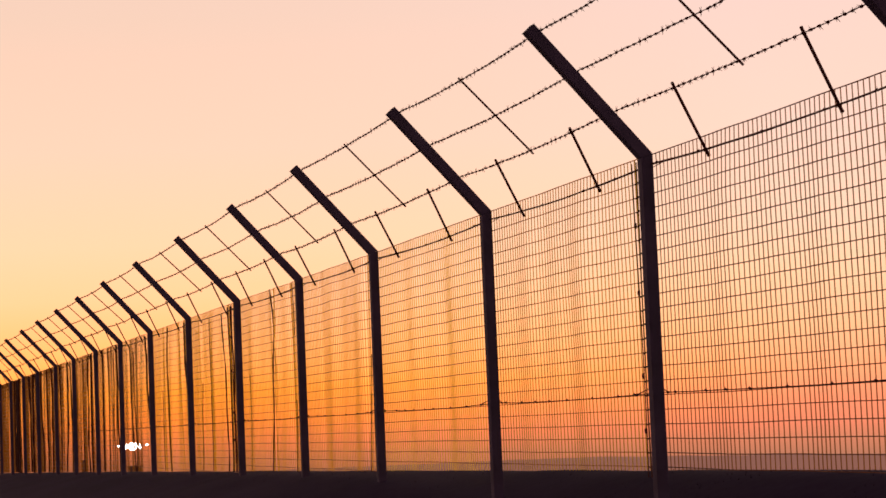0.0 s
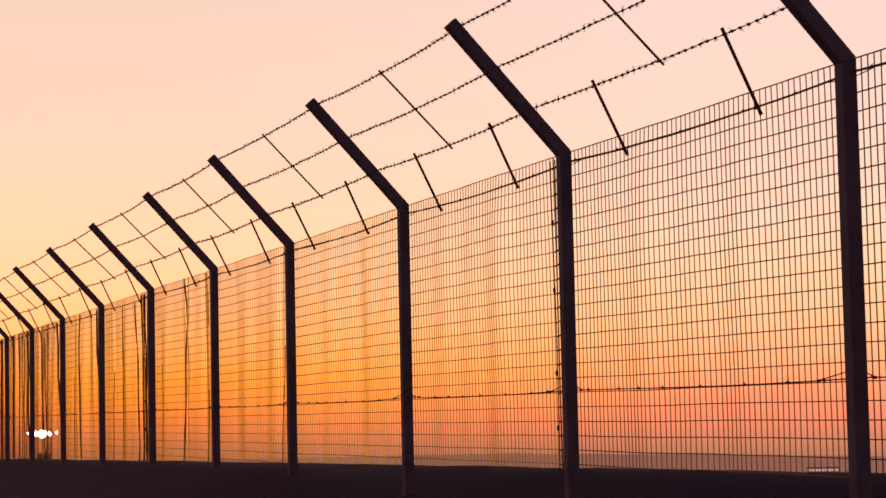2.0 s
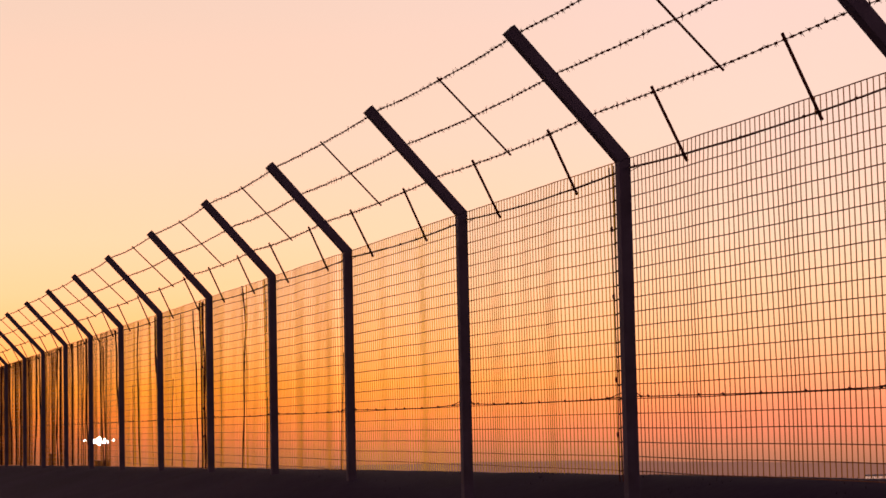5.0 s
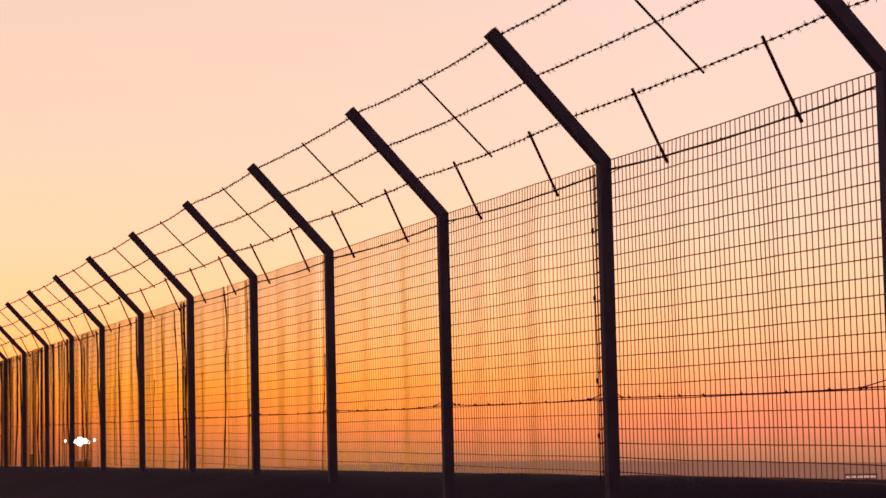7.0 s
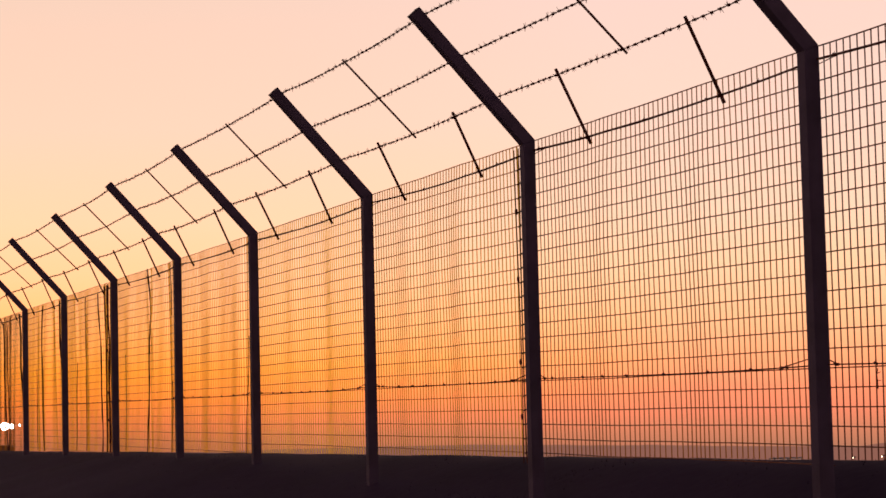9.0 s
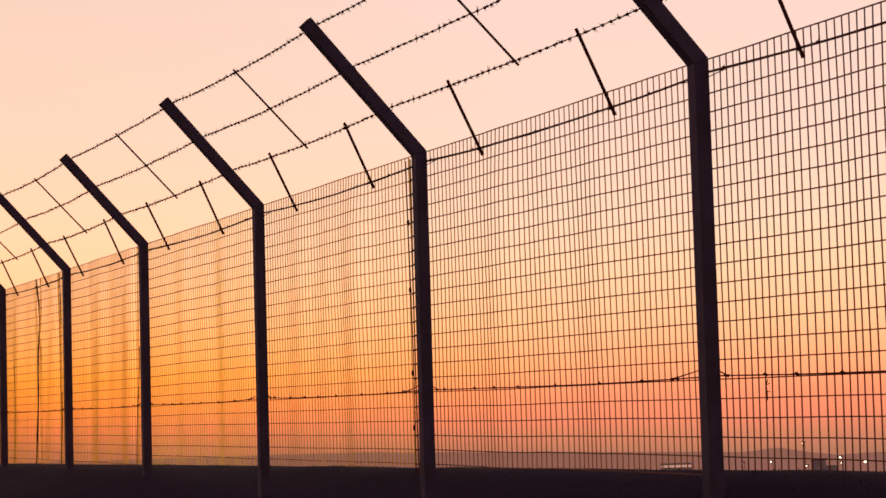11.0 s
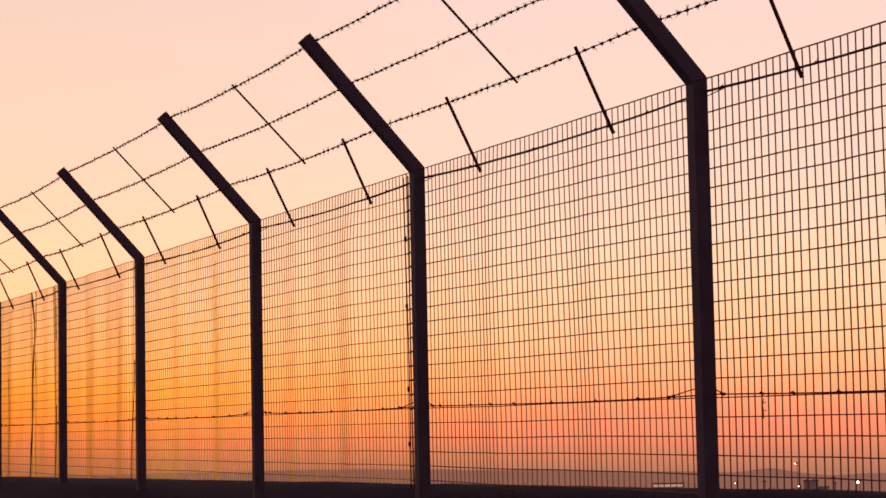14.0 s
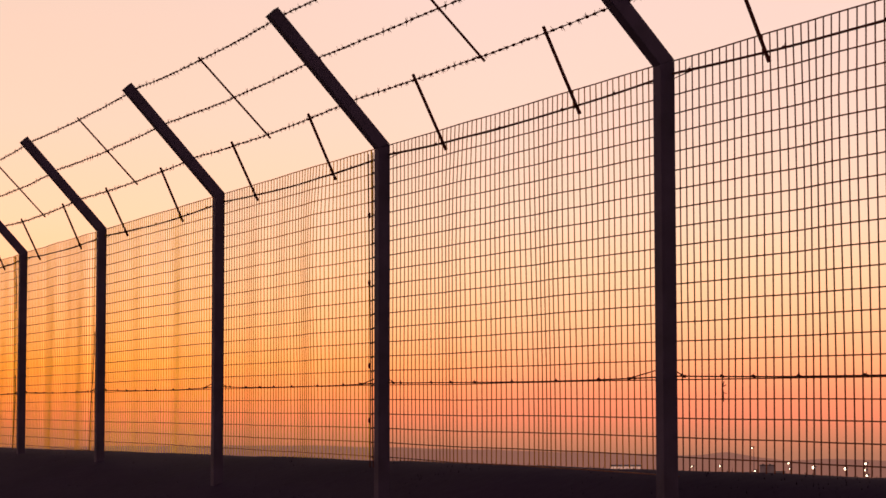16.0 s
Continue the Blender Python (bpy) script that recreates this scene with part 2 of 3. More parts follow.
ALONG = Vector((0, -math.sin(BEND), math.cos(BEND)))
HOLES = (0.949, 0.635, 0.322)


def fence_post():
    """A box-section post whose top is bent over; its origin lies under the middle of its foot."""
    root = new("fence_post")
    cut = W * math.tan(BEND / 2)
    part("shaft", from_bm("shaft", prism([(0, -1.0), (0, TOP), (-W, TOP - cut), (-W, -1.0)], -W / 2, W / 2), POST, 0.003), root)
    o = Vector((0, 0, TOP + 0.0005))
    i = Vector((0, -W, TOP - cut + 0.0005))
    q = o + ALONG * ARM
    r = q - OUT * W
    arm = part("arm", from_bm("arm", prism([(p.y, p.z) for p in (o, q, r, i)], -W / 2, W / 2), POST, 0.003), root)
    c = [q + ALONG * 0.001 + OUT * 0.002, q + ALONG * 0.005 + OUT * 0.001, q + ALONG * 0.005 - OUT * (W + 0.001), q + ALONG * 0.001 - OUT * (W + 0.002)]
    part("end_cap", from_bm("end_cap", prism([(p.y, p.z) for p in c], -W / 2 - 0.002, W / 2 + 0.002), ARM_END, 0.001), arm, "flat dark end cap")
    # wire staples on the outer side of the arm
    st = Soup()
    st.tube([(-0.012, 0, 0), (-0.012, 0.012, 0), (0.012, 0.012, 0), (0.012, 0, 0)], 0.0025)
    sm = st.mesh("staple", BARB)
    for h in HOLES:
        s = part("staple", sm, arm, loc=o + ALONG * (ARM * h) - OUT * 0.001)
        s.rotation_euler = (BEND, 0, 0)
    return root


LABEL = "dark box-section steel fence post with bent-over top, set in the bank"
first = fence_post()
first.location = (POSTS[0] - W / 2, 0, 0)
tagged(first, LABEL, "fence post", "posts along the fence")
for x in POSTS[1:]:
    copy_thing(first, Matrix.Translation((x - W / 2, 0, 0)))

# how the mesh bellies and folds between the posts
folds = {}
frnd = random.Random(5)
for n in range(len(POSTS) - 1):
    right, left = POSTS[n], POSTS[n + 1]
    span = right - left
    fs = []
    if n == 5:
        fs.append((left + 0.22 * span, 0.008, 0.10, 0.03, 1))
    if n == 6:
        fs.append((left + 0.50 * span, 0.030, 0.05, 0.05, 1))
    if n >= 7:
        for k in range(2):
            u = (k + frnd.uniform(0.25, 0.75)) / 2
            fs.append((left + u * span, frnd.uniform(0.008, 0.014), frnd.uniform(0.08, 0.13), frnd.uniform(-0.05, 0.05), frnd.choice((-1, 1))))
    if n >= 5:
        fs.append((right - frnd.uniform(0.45, 0.7), 0.014, frnd.uniform(0.07, 0.10), frnd.uniform(-0.10, 0.06), 1))
    folds[n] = (left, span, fs, [frnd.uniform(0, 6.28) for _ in range(4)], frnd.uniform(0.7, 1.1))


def belly(n, x, z):
    """How far the mesh of bay n stands behind the plane of the posts at x, z."""
    left, span, fs, ph, amp = folds[n]
    u = (x - left) / span
    e = math.sin(math.pi * max(0.0, min(1.0, u)))
    y = e * amp * ((0.010 if n < 5 else 0.013) * math.sin(2 * math.pi * x / (1.15 if n < 7 else 1.3) + ph[0] + 0.5 * z) + 0.006 * math.sin(2 * math.pi * x / 0.52 + ph[1] - 0.8 * z) + 0.012 * math.sin(math.pi * u * 2 + ph[2]))
    y += e * 0.006 * math.sin(2.1 * z + ph[3])
    y *= 1 - 1.7 * max(0.0, z - 1.28)
    for x0, a, s, lean, sign in fs:
        d = (x - x0 - lean * (z - 0.8) * (0.5 + 0.5 * z)) / s
        y += sign * a * math.exp(-d * d)
    return y + 0.006


def row_z(r):
    return TOP - 0.003 if r == 0 else TOP - PITCH * r + OFFS


def droop(x):
    """The mesh hangs a little lower towards the near end."""
    return -0.0027 * max(0.0, x)


def upright(s, n, x, rad):
    b = crest(x) + 0.028
    zs = [TOP, 1.4, 1.1, 0.8, 0.5, 0.25, b]
    j = 0.0035
    s.tube([(x + j * noise.noise((x * 40, z * 1.5, 2.0)) + (0.010 if n < 4 else 0.0) * noise.noise((x * 1.6, z * 1.2, 6.0)), belly(n, x, z), z) for z in zs], rad, 4)


def level(s, n, r, rad, step):
    left, span = folds[n][0], folds[n][1]
    z, sag = row_z(r), 0.023 * (r == 1)
    low = r > 1
    k = max(4, round(span / step))
    pts = []
    for i in range(k + 1):
        x = left + span * i / k
        pts.append((x, belly(n, x, z) - 0.004, z + low * droop(x) - sag * 4 * (i / k) * (1 - i / k) + 0.0025 * noise.noise((x * 1.7, r * 0.35, 5.0)) + 0.004 * noise.noise((x * 0.6, 1.0, 9.0))))
    s.tube(pts, rad, 4)


GAUGES = [0.0029, 0.0028, 0.0027, 0.0030, 0.0032, 0.0032, 0.0032, 0.0031, 0.0030, 0.0030, 0.0030, 0.0031, 0.0033, 0.0037]


def gauge(n):
    return GAUGES[min(n, len(GAUGES) - 1)]


def wire_glow(n, level_one=False):
    """Sunset put into the colour: near wire dark, middle stretch golden, far stretch duller."""
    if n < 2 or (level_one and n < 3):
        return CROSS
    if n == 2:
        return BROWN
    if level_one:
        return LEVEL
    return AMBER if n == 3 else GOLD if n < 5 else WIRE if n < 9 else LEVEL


bays = []
MESH_LABEL = "welded wire fence mesh with tall narrow openings, slightly wavy"
for n in range(len(POSTS) - 1):
    left, span = folds[n][0], folds[n][1]
    bay = new("wire_mesh_panel")
    tagged(bay, MESH_LABEL if n < 6 else "welded wire fence mesh, slack and folded between posts", "fence panel", "mesh panels along the fence")
    bays.append(bay)
    count = round(span / 0.0508)
    rows = 1 + int((TOP + OFFS - crest(left + span / 2) - 0.025) / PITCH)
    xs = [left + span * (i + 0.5) / count for i in range(count)]
    thick, fine = gauge(n) * (1.12 if n < 1 else 1.2 if n < 3 else 1.1 if n < 5 else 1.0), 0.1 if n < 5 else 0.05
    if n < 8:
        for x in xs:
            s = Soup()
            upright(s, n, x, gauge(n))
            part("upright_wire", s.mesh("upright_wire", wire_glow(n)), bay)
        for r in range(rows):
            s = Soup()
            level(s, n, r, thick, fine)
            part("level_wire", s.mesh("level_wire", wire_glow(n, True)), bay)
    else:
        s = Soup()
        for x in xs:
            upright(s, n, x, gauge(n))
        part("upright_weave", s.mesh("upright_weave", wire_glow(n)), bay, kind="stuff")
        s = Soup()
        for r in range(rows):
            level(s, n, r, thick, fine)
        part("level_weave", s.mesh("level_weave", wire_glow(n, True)), bay, kind="stuff")


# rolled edges of the mesh, which hang as dark lines: share of the bay, thickness, lean, lowest and highest end
EDGES = {5: ((0.875, 0.0034, -0.06, 0.0, 0.9),), 6: ((0.478, 0.0078, -0.10, 0.0, 1.69), (0.862, 0.004, -0.04, 0.0, 0.6), (0.866, 0.004, 0.03, 1.25, 1.67), (0.147, 0.0028, 0.0, 0.0, 0.9)),
         7: ((0.659, 0.0065, 0.0, 0.0, 1.6), (0.768, 0.0066, -0.04, 0.0, 1.66), (0.822, 0.0085, -0.03, 0.0, 1.66), (0.40, 0.0032, -0.11, 0.0, 1.6), (0.222, 0.0032, -0.09, 0.0, 0.9)),
         8: ((0.885, 0.0090, 0.18, 0.0, 1.66), (0.445, 0.0062, 0.06, 0.0, 1.66), (0.25, 0.0034, -0.06, 0.0, 0.9)),
         9: ((0.80, 0.0105, 0.22, 0.0, 1.66), (0.26, 0.0075, 0.24, 0.0, 1.6), (0.37, 0.0055, 0.13, 0.0, 1.5)),
         10: ((0.195, 0.011, 0.01, 0.0, 1.67), (0.79, 0.011, 0.08, 0.0, 1.67), (0.42, 0.0055, 0.03, 0.0, 1.6), (0.655, 0.006, 0.0, 0.0, 1.6)),
         11: ((0.32, 0.007, 0.06, 0.0, 1.66), (0.595, 0.010, 0.045, 0.0, 1.66), (0.705, 0.010, 0.0, 0.0, 1.66)),
         12: ((0.16, 0.011, 0.09, 0.0, 1.66), (0.53, 0.013, -0.08, 0.0, 1.66), (0.73, 0.010, 0.03, 0.0, 1.66)),
         13: ((0.16, 0.014, 0.25, 0.0, 1.66), (0.44, 0.015, -0.05, 0.0, 1.66), (0.675, 0.015, -0.03, 0.0, 1.66)),
         14: ((0.3, 0.024, 0.1, 0.0, 1.66), (0.8, 0.02, 0.0, 0.0, 1.66), (0.6, 0.02, -0.1, 0.0, 1.66)),
         15: ((0.25, 0.02, 0.0, 0.0, 1.66), (0.6, 0.03, 0.1, 0.0, 1.66), (0.42, 0.03, 0.0, 0.0, 1.66))}


def rolled_edge(n, u, rad, lean, z0, z1):
    left, span = folds[n][0], folds[n][1]
    s = Soup()
    pts = []
    for z in spread([(crest(left) + 0.045 + z0, 0.09), (z1, 1)]):
        x = left + u * span + lean * (0.85 - z) + 0.035 * math.sin(2.3 * z + n) + 0.02 * math.sin(6.1 * z + 2 * n)
        pts.append((x, belly(n, x, z) - 0.012, z))
    rad *= 1.5 if n > 6 else 1.15
    s.tube(pts, [rad * (0.75 + 0.35 * noise.noise((p[2] * 4, n, u * 9))) for p in pts], 6)
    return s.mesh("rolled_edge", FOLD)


for n, edges in EDGES.items():
    for edge in edges:
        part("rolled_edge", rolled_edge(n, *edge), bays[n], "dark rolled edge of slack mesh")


# ---- barbed strands, tension wires and stay rods ----


def arm_point(h, lift=0.010):
    return Vector((0, 0, TOP)) + ALONG * (ARM * h) + OUT * lift


def strand_at(h, x):
    """The place of the strand through hole h, with its sag between posts."""
    for a, b in zip(POSTS, POSTS[1:]):
        if b <= x <= a:
            u = (x - b) / (a - b)
            sag = (0.008 if b > 0 else 0.021) * 4 * u * (1 - u) * (0.8 + 0.3 * math.sin(a * 3.7 + h * 11) ** 2)
            break
    else:
        sag = 0
    p = arm_point(h)
    w = 0.004 * noise.noise((x * 2.3, h * 10, 0.0))
    return Vector((x, p.y + w, p.z - sag + 0.004 * noise.noise((x * 2.0, h * 10, 4.0))))


X_END = POSTS[-1]


def barb(s, c, r, spikes):
    """A wrapped knot with short spikes, about c."""
    s.tube([c + Vector((-0.007, 0, 0)), c + Vector((0.007, 0, 0))], 0.0070, 5)
    for _ in range(spikes):
        a = r.uniform(0, 6.28)
        l = r.uniform(0.013, 0.022)
        d = Vector((r.uniform(-0.5, 0.5) * l, math.cos(a) * l, math.sin(a) * l))
        o = Vector((r.uniform(-0.005, 0.005), 0, 0))
        s.tube([c + o, c + o + d], [0.0022, 0.0010], 3)


brnd = random.Random(77)
BARBS = []
for _ in range(12):
    s = Soup()
    barb(s, Vector((0, 0, 0)), brnd, 4)
    BARBS.append(s.mesh("barb", BARB))


for k, h in enumerate(HOLES):
    root = new("barbed_wire")
    tagged(root, "rusty barbed wire strand strung between bent post tops", "barbed wire", "barbed strands over the fence")
    # two twisted cores
    for q in (0, 1):
        s = Soup()
        xs = spread([(X_END, 0.15), (-12, 0.04), (POSTS[0], 1)])
        s.tube([strand_at(h, x) + Vector((0, 0.0022 * math.cos(x * 90 + q * math.pi), 0.0022 * math.sin(x * 90 + q * math.pi))) for x in xs], 0.0021, 4)
        part("core_wire", s.mesh("core_wire", BARB), root)
    # each near barb by itself, the far ones as a run
    r, far = random.Random(40 + k), Soup()
    x = X_END + 0.074 * r.random()
    while x < POSTS[0]:
        if x > -9:
            part("barb", r.choice(BARBS), root, loc=strand_at(h, x))
        else:
            barb(far, strand_at(h, x), r, 2)
        x += 0.074 * r.uniform(0.88, 1.12)
    part("barb_run", far.mesh("barb_run", BARB), root, "short sharp wire barbs", "stuff")


def bay_of(x):
    for n in range(len(POSTS) - 1):
        if POSTS[n + 1] <= x <= POSTS[n]:
            return n
    return 0


def tension_at(z0, x):
    n = bay_of(x)
    left, span = folds[n][0], folds[n][1]
    u = (x - left) / span
    return Vector((x, 0.4 * belly(n, x, z0) - 0.010, z0 + (z0 < 1) * droop(x) - (0.024 if z0 > 1 else 0.011) * 4 * u * (1 - u) + 0.003 * noise.noise((x * 1.4, z0, 2.0))))


for z0, name_label, knots in ((row_z(1) + 0.001, "dark tension wire tied along the top of the mesh", 0.55), (row_z(17) + 0.013, "dark tension wire tied low along the mesh", 0.37)):
    root = new("tension_wire")
    tagged(root, name_label, "wire", "tension wires on the fence")
    s = Soup()
    xs = spread([(X_END, 0.12), (-9, 0.05), (POSTS[0], 1)])
    s.tube([tension_at(z0, x) for x in xs], 0.0050 if z0 > 1 else 0.0031, 5)
    part("wire", s.mesh("wire", BARB), root)
    r = random.Random(int(z0 * 100))
    knot = Soup()
    knot.tube([(-0.016, 0, 0.001), (-0.006, 0, 0.003), (0.007, 0, 0), (0.016, 0, -0.001)], [0.003, 0.0066, 0.0062, 0.003], 6)
    knot.tube([(0.004, 0, 0), (0.009, -0.004, 0.014)], [0.0018, 0.001], 3)
    km = knot.mesh("knot", BARB)
    x = -24.0
    while x < POSTS[0]:
        part("knot", km, root, loc=tension_at(z0, x))
        x += knots * r.uniform(0.6, 1.35)
    # ties that lift to each post
    for px in POSTS[1:12]:
        for sgn in (-1, 1):
            t = Soup()
            if z0 < 1:
                a = tension_at(z0, px + 0.07 if sgn > 0 else px - W - 0.33)
                b = Vector((px - 0.01, -0.004, a.z + 0.022)) if sgn > 0 else Vector((px - W, -0.03, a.z + 0.036))
                t.tube([a, a + (b - a) * 0.12, b], [0.009, 0.0032, 0.0024], 4)
            else:
                a = tension_at(z0, px - W / 2 + sgn * 0.22)
                t.tube([a, Vector((px - W / 2 + sgn * 0.02, -0.006, a.z - 0.016))], [0.003, 0.0018], 4)
            part("tie", t.mesh("tie", BARB), root)

# where the rods stand, as shares of each bay, and how far they lean along the fence
STAYS = {1: (0.234, 0.730), 2: (0.245, 0.724), 3: (0.236, 0.715), 4: (0.207, 0.689), 5: (0.179, 0.717), 6: (0.216, 0.688), 7: (0.239, 0.744), 8: (0.193, 0.718)}
LONG = {2: 0.513, 3: 0.485, 4: 0.495, 5: 0.512, 6: 0.486, 7: 0.538, 8: 0.471}
LONG_LEAN = {6: 0.040, 7: 0.090}
srnd = random.Random(21)
for n in range(len(POSTS) - 1):
    right, left = POSTS[n], POSTS[n + 1]
    span = right - left
    for u in STAYS.get(n, (0.21 + srnd.uniform(-0.02, 0.02), 0.71 + srnd.uniform(-0.02, 0.02))):
        x = left + u * span
        a = strand_at(HOLES[2], x + 0.066 + 0.033 * max(0, min(n, 9) - 2))
        b = tension_at(row_z(1), x) + Vector((0, -0.008, 0))
        d = (a - b).normalized()
        s = Soup()
        s.tube([b - d * 0.040, b - d * 0.012, a + d * 0.030], [0.0092, 0.0078, 0.0078], 6)
        s.tube([b - d * 0.008 + Vector((-0.016, -0.004, -0.004)), b + Vector((0, -0.006, 0)), b + d * 0.004 + Vector((0.016, -0.004, 0.002))], [0.003, 0.0075, 0.003], 5)
        rod = new("stay_rod", s.mesh("stay_rod", ROD))
        tagged(rod, "short dark steel stay rod from mesh top to lowest barbed strand", "stay rod", "stay rods over the fence")
    x = left + LONG.get(n, 0.49 + srnd.uniform(-0.02, 0.02)) * span
    lean = LONG_LEAN.get(n, 0.028 if n < 6 else 0.13)
    a, m, b = (strand_at(h, x + dx) for h, dx in zip(HOLES, (-lean, 0, lean)))
    d = (a - b).normalized()
    s = Soup()
    s.tube([b - d * 0.028, a + d * 0.022], 0.0066, 6)
    for c in (a, m, b):
        s.tube([c + Vector((-0.012, -0.004, -0.003)), c + Vector((0.012, -0.004, 0.003))], 0.0034, 4)
    rod = new("long_stay_rod", s.mesh("long_stay_rod", ROD))
    tagged(rod, "long thin steel stay rod holding three barbed strands apart", "stay rod", "stay rods over the fence")

# seams where two rolls of mesh are laced together beside a post
for px, away in ((POSTS[3], 0.262), (POSTS[7], 0.56), (POSTS[11], 1.0), (POSTS[15], 1.2)):
    root = new("mesh_seam")
    tagged(root, "laced seam of doubled mesh with dark clips beside a post", "mesh seam", "laced seams in the mesh")
    n = bay_of(px - 0.2)
    x0 = px - W / 2 - away
    for dx in (0.0, 0.07, 0.19):
        s = Soup()
        s.tube([(x0 + dx + 0.010 * math.sin(z * 3 + dx * 40), belly(n, x0, z) - 0.009 - 0.01 * (dx == 0.07), z) for z in spread([(0.0, 0.12), (TOP - 0.02, 1)])], 0.0034, 4)
        part("lacing_wire", s.mesh("lacing_wire", BARB), root)
    s = Soup()
    for k in range(4):
        upright(s, n, x0 + 0.02 + 0.051 * k, gauge(n))
    part("doubled_mesh", s.mesh("doubled_mesh", wire_glow(n)), root, kind="stuff")
    t = Soup()
    t.tube([(-0.028, 0.002, -0.003), (0.028, -0.002, 0.003)], 0.0046, 4)
    tm = t.mesh("lacing_tie", BARB)
    for r in range(2, 23):
        part("lacing_tie", tm, root, loc=(x0 + 0.058, belly(n, x0, row_z(r)) - 0.014, row_z(r)))
    clip = Soup()
    clip.box((-0.006, -0.005, -0.015), (0.006, 0.004, 0.015)).box((-0.004, -0.009, -0.008), (0.004, -0.005, 0.010))
    cm = clip.mesh("clip", BARB)
    for z in (1.335, 0.975, 0.535, 0.245):
        part("clip", cm, root, "small dark wire clip", loc=(x0 + 0.012, belly(n, x0, z) - 0.014, z))

# a loose end of wire hooked on the mesh
s = Soup()
hx, hz = 3.352, row_z(17) + droop(3.352)
s.tube([(hx, -0.008, hz - 0.008), (hx - 0.004, -0.012, hz - 0.03), (hx + 0.004, -0.014, hz - 0.055), (hx - 0.002, -0.01, hz - 0.085)], 0.0019, 5)
s.tube([(hx, -0.012, hz - 0.028), (hx + 0.028, -0.016, hz - 0.022)], 0.0018, 4)
s.tube([(hx, -0.012, hz - 0.052), (hx + 0.030, -0.016, hz - 0.054)], 0.0018, 4)
tagged(new("wire_hook", s.mesh("wire_hook", BARB)), "loose twisted wire end hooked on the mesh", "wire")

# ---- beyond the fence ----
EYE = Vector((10.35, -4.2, 0.327))


def afar(az, el, dist):
    return EYE + dist * Vector((-math.sin(radians(az)), math.cos(radians(az)), math.tan(radians(el))))


# floodlit apron, far off
for az, el, d, size in ((57.32, -1.515, 455, 0.12), (56.68, -1.63, 440, 0.27), (55.86, -1.656, 448, 0.23), (55.34, -1.52, 430, 0.17), (55.37, -1.69, 470, 0.22),
                        (55.31, -1.83, 425, 0.14), (59.11, -1.59, 470, 0.11), (59.85, -1.61, 480, 0.09), (58.27, -1.118, 460, 0.10), (58.2, -1.72, 465, 0.11), (57.3, -1.66, 465, 0.08)):
    p = afar(az, el, d)
    g = height(p.x, p.y)
    root = new("light_mast")
    root.location = (p.x, p.y, g)
    tagged(root, "far floodlight mast with a lit warm lamp", "light mast", "lit masts on the plain")
    s = Soup()
    s.tube([(0, 0.3, -0.2), (0, 0.3, p.z - g + 0.05)], [0.11, 0.06], 8)
    part("pole", s.mesh("pole", POST), root)
    s = Soup()
    s.box((-0.4, -0.15, p.z - g + 0.12), (0.4, 0.35, p.z - g + 0.3)).box((-0.05, 0.1, p.z - g), (0.05, 0.3, p.z - g + 0.14))
    housing = part("lamp_housing", s.mesh("lamp_housing", POST), root)
    bm = bmesh.new()
    bmesh.ops.create_icosphere(bm, subdivisions=2, radius=size)
    part("lamp", from_bm("lamp", bm, LAMP, smooth=True), housing, "glowing warm lamp", loc=(0.05, -0.2, p.z - g))

# a low dark building beside the masts
p0 = afar(57.9, -1.56, 455)
g = height(p0.x, p0.y)
turn = radians(58)
bld = new("service_building")
bld.location, bld.rotation_euler = (p0.x, p0.y, g - 0.5), (0, 0, turn)
tagged(bld, "low dark flat-roofed service building on the plain", "building")
hh = p0.z - g + 0.5
s = Soup().box((-1.5, -1.5, 0), (1.5, 1.5, hh - 0.15))
part("wall", s.mesh("wall", CONCRETE), bld)
roof = part("roof", Soup().box((-1.6, -1.6, hh - 0.146), (1.6, 1.6, hh)).mesh("roof", DARKBOX), bld)
part("annexe", Soup().box((1.504, -1.3, 0), (3.7, 1.3, hh - 1.4)).mesh("annexe", CONCRETE), bld)
part("annexe_roof", Soup().box((1.61, -1.4, hh - 1.396), (3.8, 1.4, hh - 1.3)).mesh("annexe_roof", DARKBOX), bld)
for vx in (-0.8, 0.6):
    part("roof_vent", Soup().box((vx - 0.2, -0.3, hh + 0.002), (vx + 0.2, 0.2, hh + 0.22)).mesh("roof_vent", DARKBOX), roof)

# a long low block with glowing panes, added in place of a taxiing aircraft
p0 = afar(61.55, -1.57, 520)
g = height(p0.x, p0.y)
plane_block = new("taxiing_plane_block")
plane_block.location, plane_block.rotation_euler = (p0.x, p0.y, g - 0.5), (0, 0, radians(61.5))
tagged(plane_block, "low block on the plain standing in for a taxiing aircraft", "building")
hh = p0.z - g + 0.5
part("wall", Soup().box((-4.2, -3, 0), (3.2, 3, hh - 0.1)).mesh("wall", CONCRETE), plane_block)
part("roof", Soup().box((-4.3, -3.1, hh - 0.096), (3.3, 3.1, hh)).mesh("roof", DARKBOX), plane_block)
# these panes stand in for the bright strip along the aircraft
STRIP_GLOW = glow("plane_strip_glow", (1.0, 0.60, 0.45), 0.42)
wm = Soup().box((-0.34, -3.03, hh - 0.85), (0.34, -3.005, hh - 0.3)).mesh("glow_pane", STRIP_GLOW)
for k in range(9):
    part("glow_pane", wm, plane_block, "glowing pane for the aircraft's bright strip", loc=(-3.7 + 0.8 * k, 0, 0))

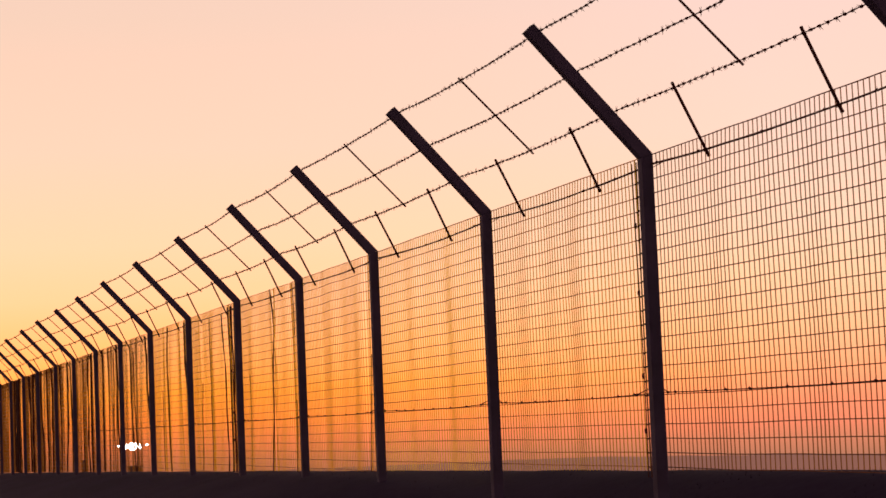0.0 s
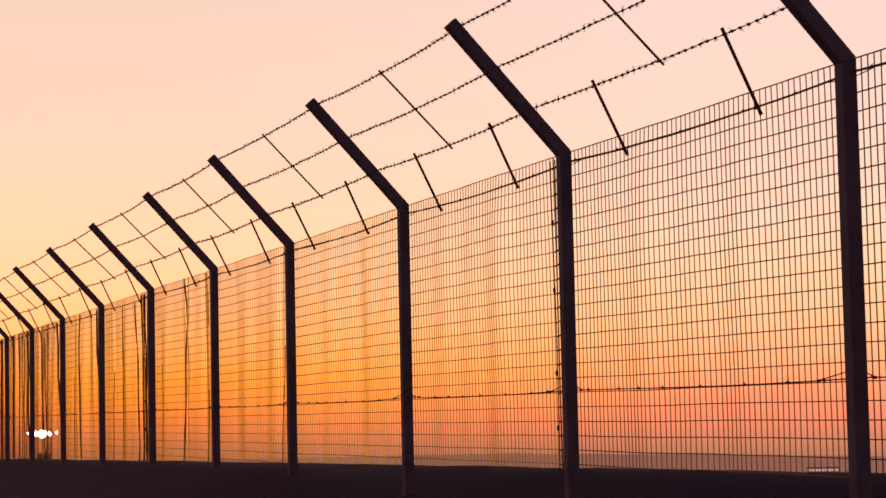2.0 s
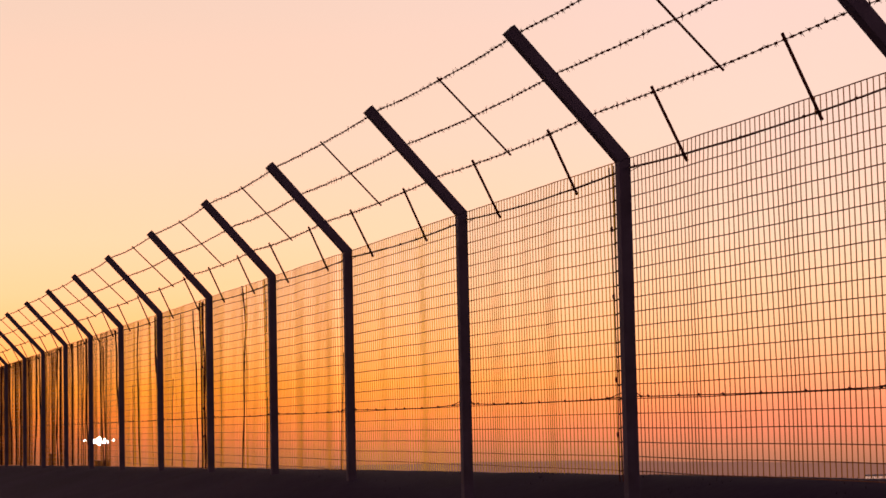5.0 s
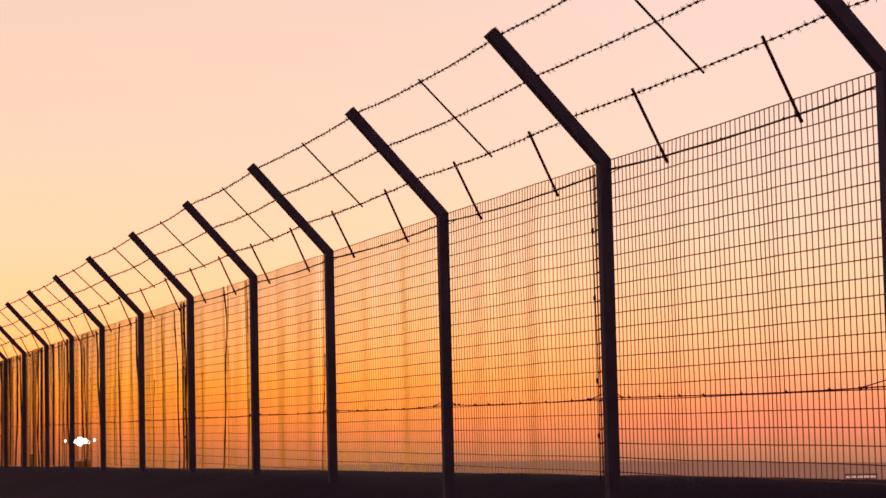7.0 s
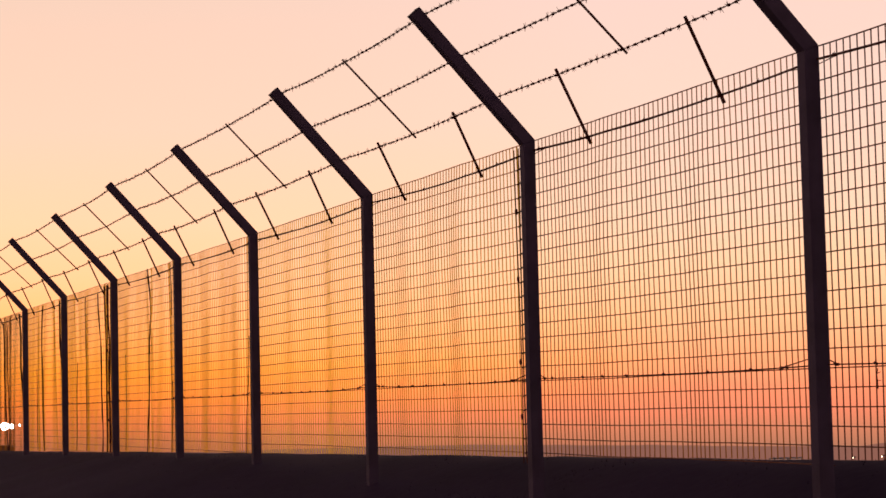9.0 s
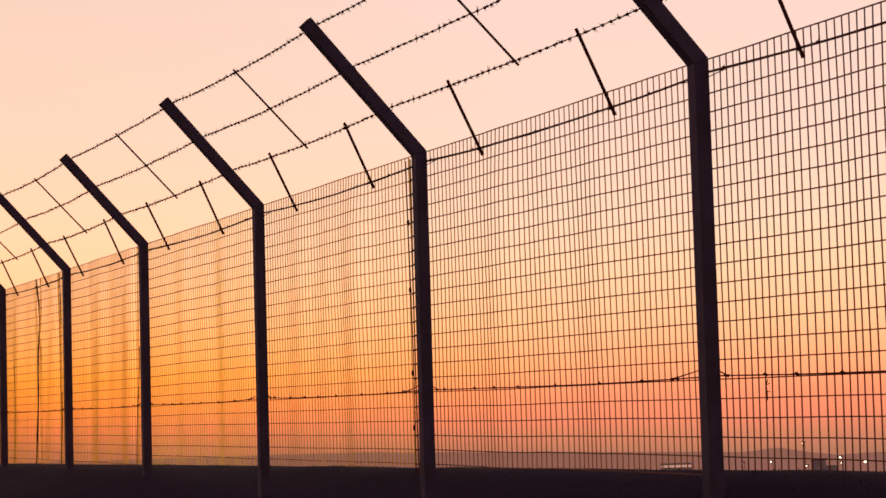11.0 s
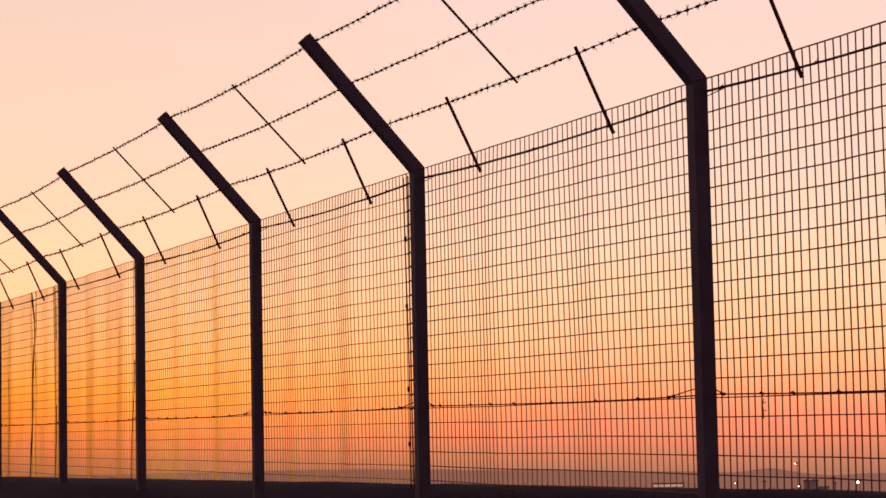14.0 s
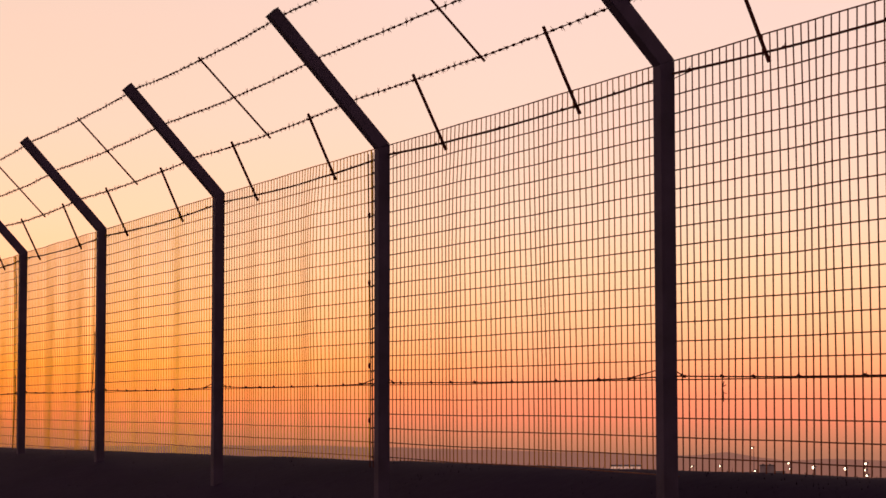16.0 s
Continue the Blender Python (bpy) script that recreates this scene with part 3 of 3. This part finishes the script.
# an equipment cabinet and a marker on the bank, beyond the far end of the fence
p0 = afar(82.04, -0.765, 60)
g = height(p0.x, p0.y)
cab = new("equipment_cabinet")
cab.location, cab.rotation_euler = (p0.x, p0.y, g - 0.05), (0, 0, radians(82))
tagged(cab, "squat dark metal equipment cabinet standing on the bank", "cabinet")
hh = p0.z - g + 0.05
bm = bmesh.new()
bmesh.ops.create_cube(bm, size=1, matrix=Matrix.LocRotScale((0, 0, (hh - 0.03) / 2), None, (0.40, 0.3, hh - 0.03)))
part("body", from_bm("body", bm, DARKBOX, 0.008), cab)
bm = bmesh.new()
bmesh.ops.create_cube(bm, size=1, matrix=Matrix.LocRotScale((0, 0, hh - 0.0145), None, (0.44, 0.34, 0.028)))
part("lid", from_bm("lid", bm, DARKBOX, 0.006), cab)
part("door", Soup().box((-0.17, -0.162, 0.08), (0.17, -0.152, hh - 0.06)).mesh("door", DARKBOX), cab)
p0 = afar(83.35, -0.56, 60)
g = height(p0.x, p0.y)
s = Soup()
hh = p0.z - g
s.tube([(0, 0, -0.1), (0, 0, hh - 0.05), (0, 0, hh - 0.015), (0, 0, hh)], [0.075, 0.075, 0.06, 0.02], 12)
mk = new("marker_post", s.mesh("marker_post", DARKBOX))
mk.location = (p0.x, p0.y, g)
tagged(mk, "stubby dark round marker post on the bank", "marker post")

# an airliner coming in to land with its lights on
AC = afar(82.1, -0.264, 1600)
plane = new("airliner")
plane.location, plane.rotation_euler = AC, (0, 0, radians(82.1))
tagged(plane, "distant airliner on approach with bright landing lights", "airliner")


def loft(rings, sides=16):
    s = Soup()
    b = 0
    for k, (y, z, rx, rz) in enumerate(rings):
        for i in range(sides):
            w = 2 * math.pi * i / sides
            s.v.append((rx * math.cos(w), y, z + rz * math.sin(w)))
    for k in range(len(rings) - 1):
        for i in range(sides):
            q = (i + 1) % sides
            s.f.append((k * sides + i, k * sides + q, (k + 1) * sides + q, (k + 1) * sides + i))
    s.f.append(tuple(range(sides)))
    s.f.append(tuple((len(rings) - 1) * sides + i for i in reversed(range(sides))))
    return s


part("fuselage", loft([(-15, 0.2, 0.2, 0.2), (-14, 0.4, 1.0, 1.0), (-11.5, 0.8, 1.9, 1.9), (-8, 0.9, 2.0, 2.05), (12, 0.9, 2.0, 2.05), (18, 1.6, 1.1, 1.2), (22, 2.2, 0.25, 0.3)]).mesh("fuselage", PLANE), plane)


def slab(a, b, ca, cb, ta, tb):
    """A wing panel from a to b with chords and thicknesses."""
    s = Soup()
    for p, c, t in ((a, ca, ta), (b, cb, tb)):
        for dy, dz in ((0, 0), (0.3 * c, t / 2), (c, 0), (0.3 * c, -t / 2)):
            s.v.append((p[0], p[1] + dy, p[2] + dz))
    s.f += [(3, 2, 1, 0), (4, 5, 6, 7)] + [(i, (i + 1) % 4, (i + 1) % 4 + 4, i + 4) for i in range(4)]
    return s


for sg in (-1, 1):
    wing = part("wing", slab((sg * 1.6, -4, -0.3), (sg * 17, 4, 1.2), 7, 1.6, 0.8, 0.2).mesh("wing", PLANE), plane)
    part("tailplane", slab((sg * 0.8, 16.5, 2), (sg * 6.2, 19.5, 2.4), 3.6, 1.4, 0.35, 0.15).mesh("tailplane", PLANE), plane)
    part("engine", loft([(-5.5, -1.5, 0.9, 0.9), (-5.2, -1.5, 1.05, 1.05), (-3, -1.5, 1.05, 1.05), (-1.2, -1.5, 0.6, 0.6)], 14).mesh("engine", PLANE), plane).location.x = sg * 5.8
    # oversized ball: the landing light's glare is put into its size
    bm = bmesh.new()
    bmesh.ops.create_icosphere(bm, subdivisions=2, radius=1.7)
    part("landing_light_glare", from_bm("landing_light_glare", bm, LANDING, smooth=True), plane, "dazzling white ball for a landing light with its glare", loc=(sg * 4.4, -6.0, 0.1))
    # added light, standing in for the streak of glare along the wing
    bm = bmesh.new()
    bmesh.ops.create_icosphere(bm, subdivisions=1, radius=0.7)
    part("wing_glare_light", from_bm("wing_glare_light", bm, LANDING, smooth=True), wing, "small white light added for the glare along the wing", loc=(sg * 10.5, 0.2, 0.6))
# added nose ball, wider than the fuselage, fills out the glare
bm = bmesh.new()
bmesh.ops.create_icosphere(bm, subdivisions=2, radius=3.0)
part("landing_light_glare", from_bm("landing_light_glare", bm, LANDING, smooth=True), plane, "dazzling white ball for a landing light with its glare", loc=(0, -15.5, 0.0))
fin = Soup()
for (y, z, t) in ((14.5, 2.6, 0.25), (19.5, 2.6, 0.12), (21.2, 8.4, 0.06), (19.2, 8.4, 0.12)):
    fin.v += [(-t, y, z), (t, y, z)]
fin.f += [(0, 2, 4, 6), (1, 7, 5, 3), (0, 1, 3, 2), (2, 3, 5, 4), (4, 5, 7, 6), (6, 7, 1, 0)]
part("tail_fin", fin.mesh("tail_fin", PLANE), plane)
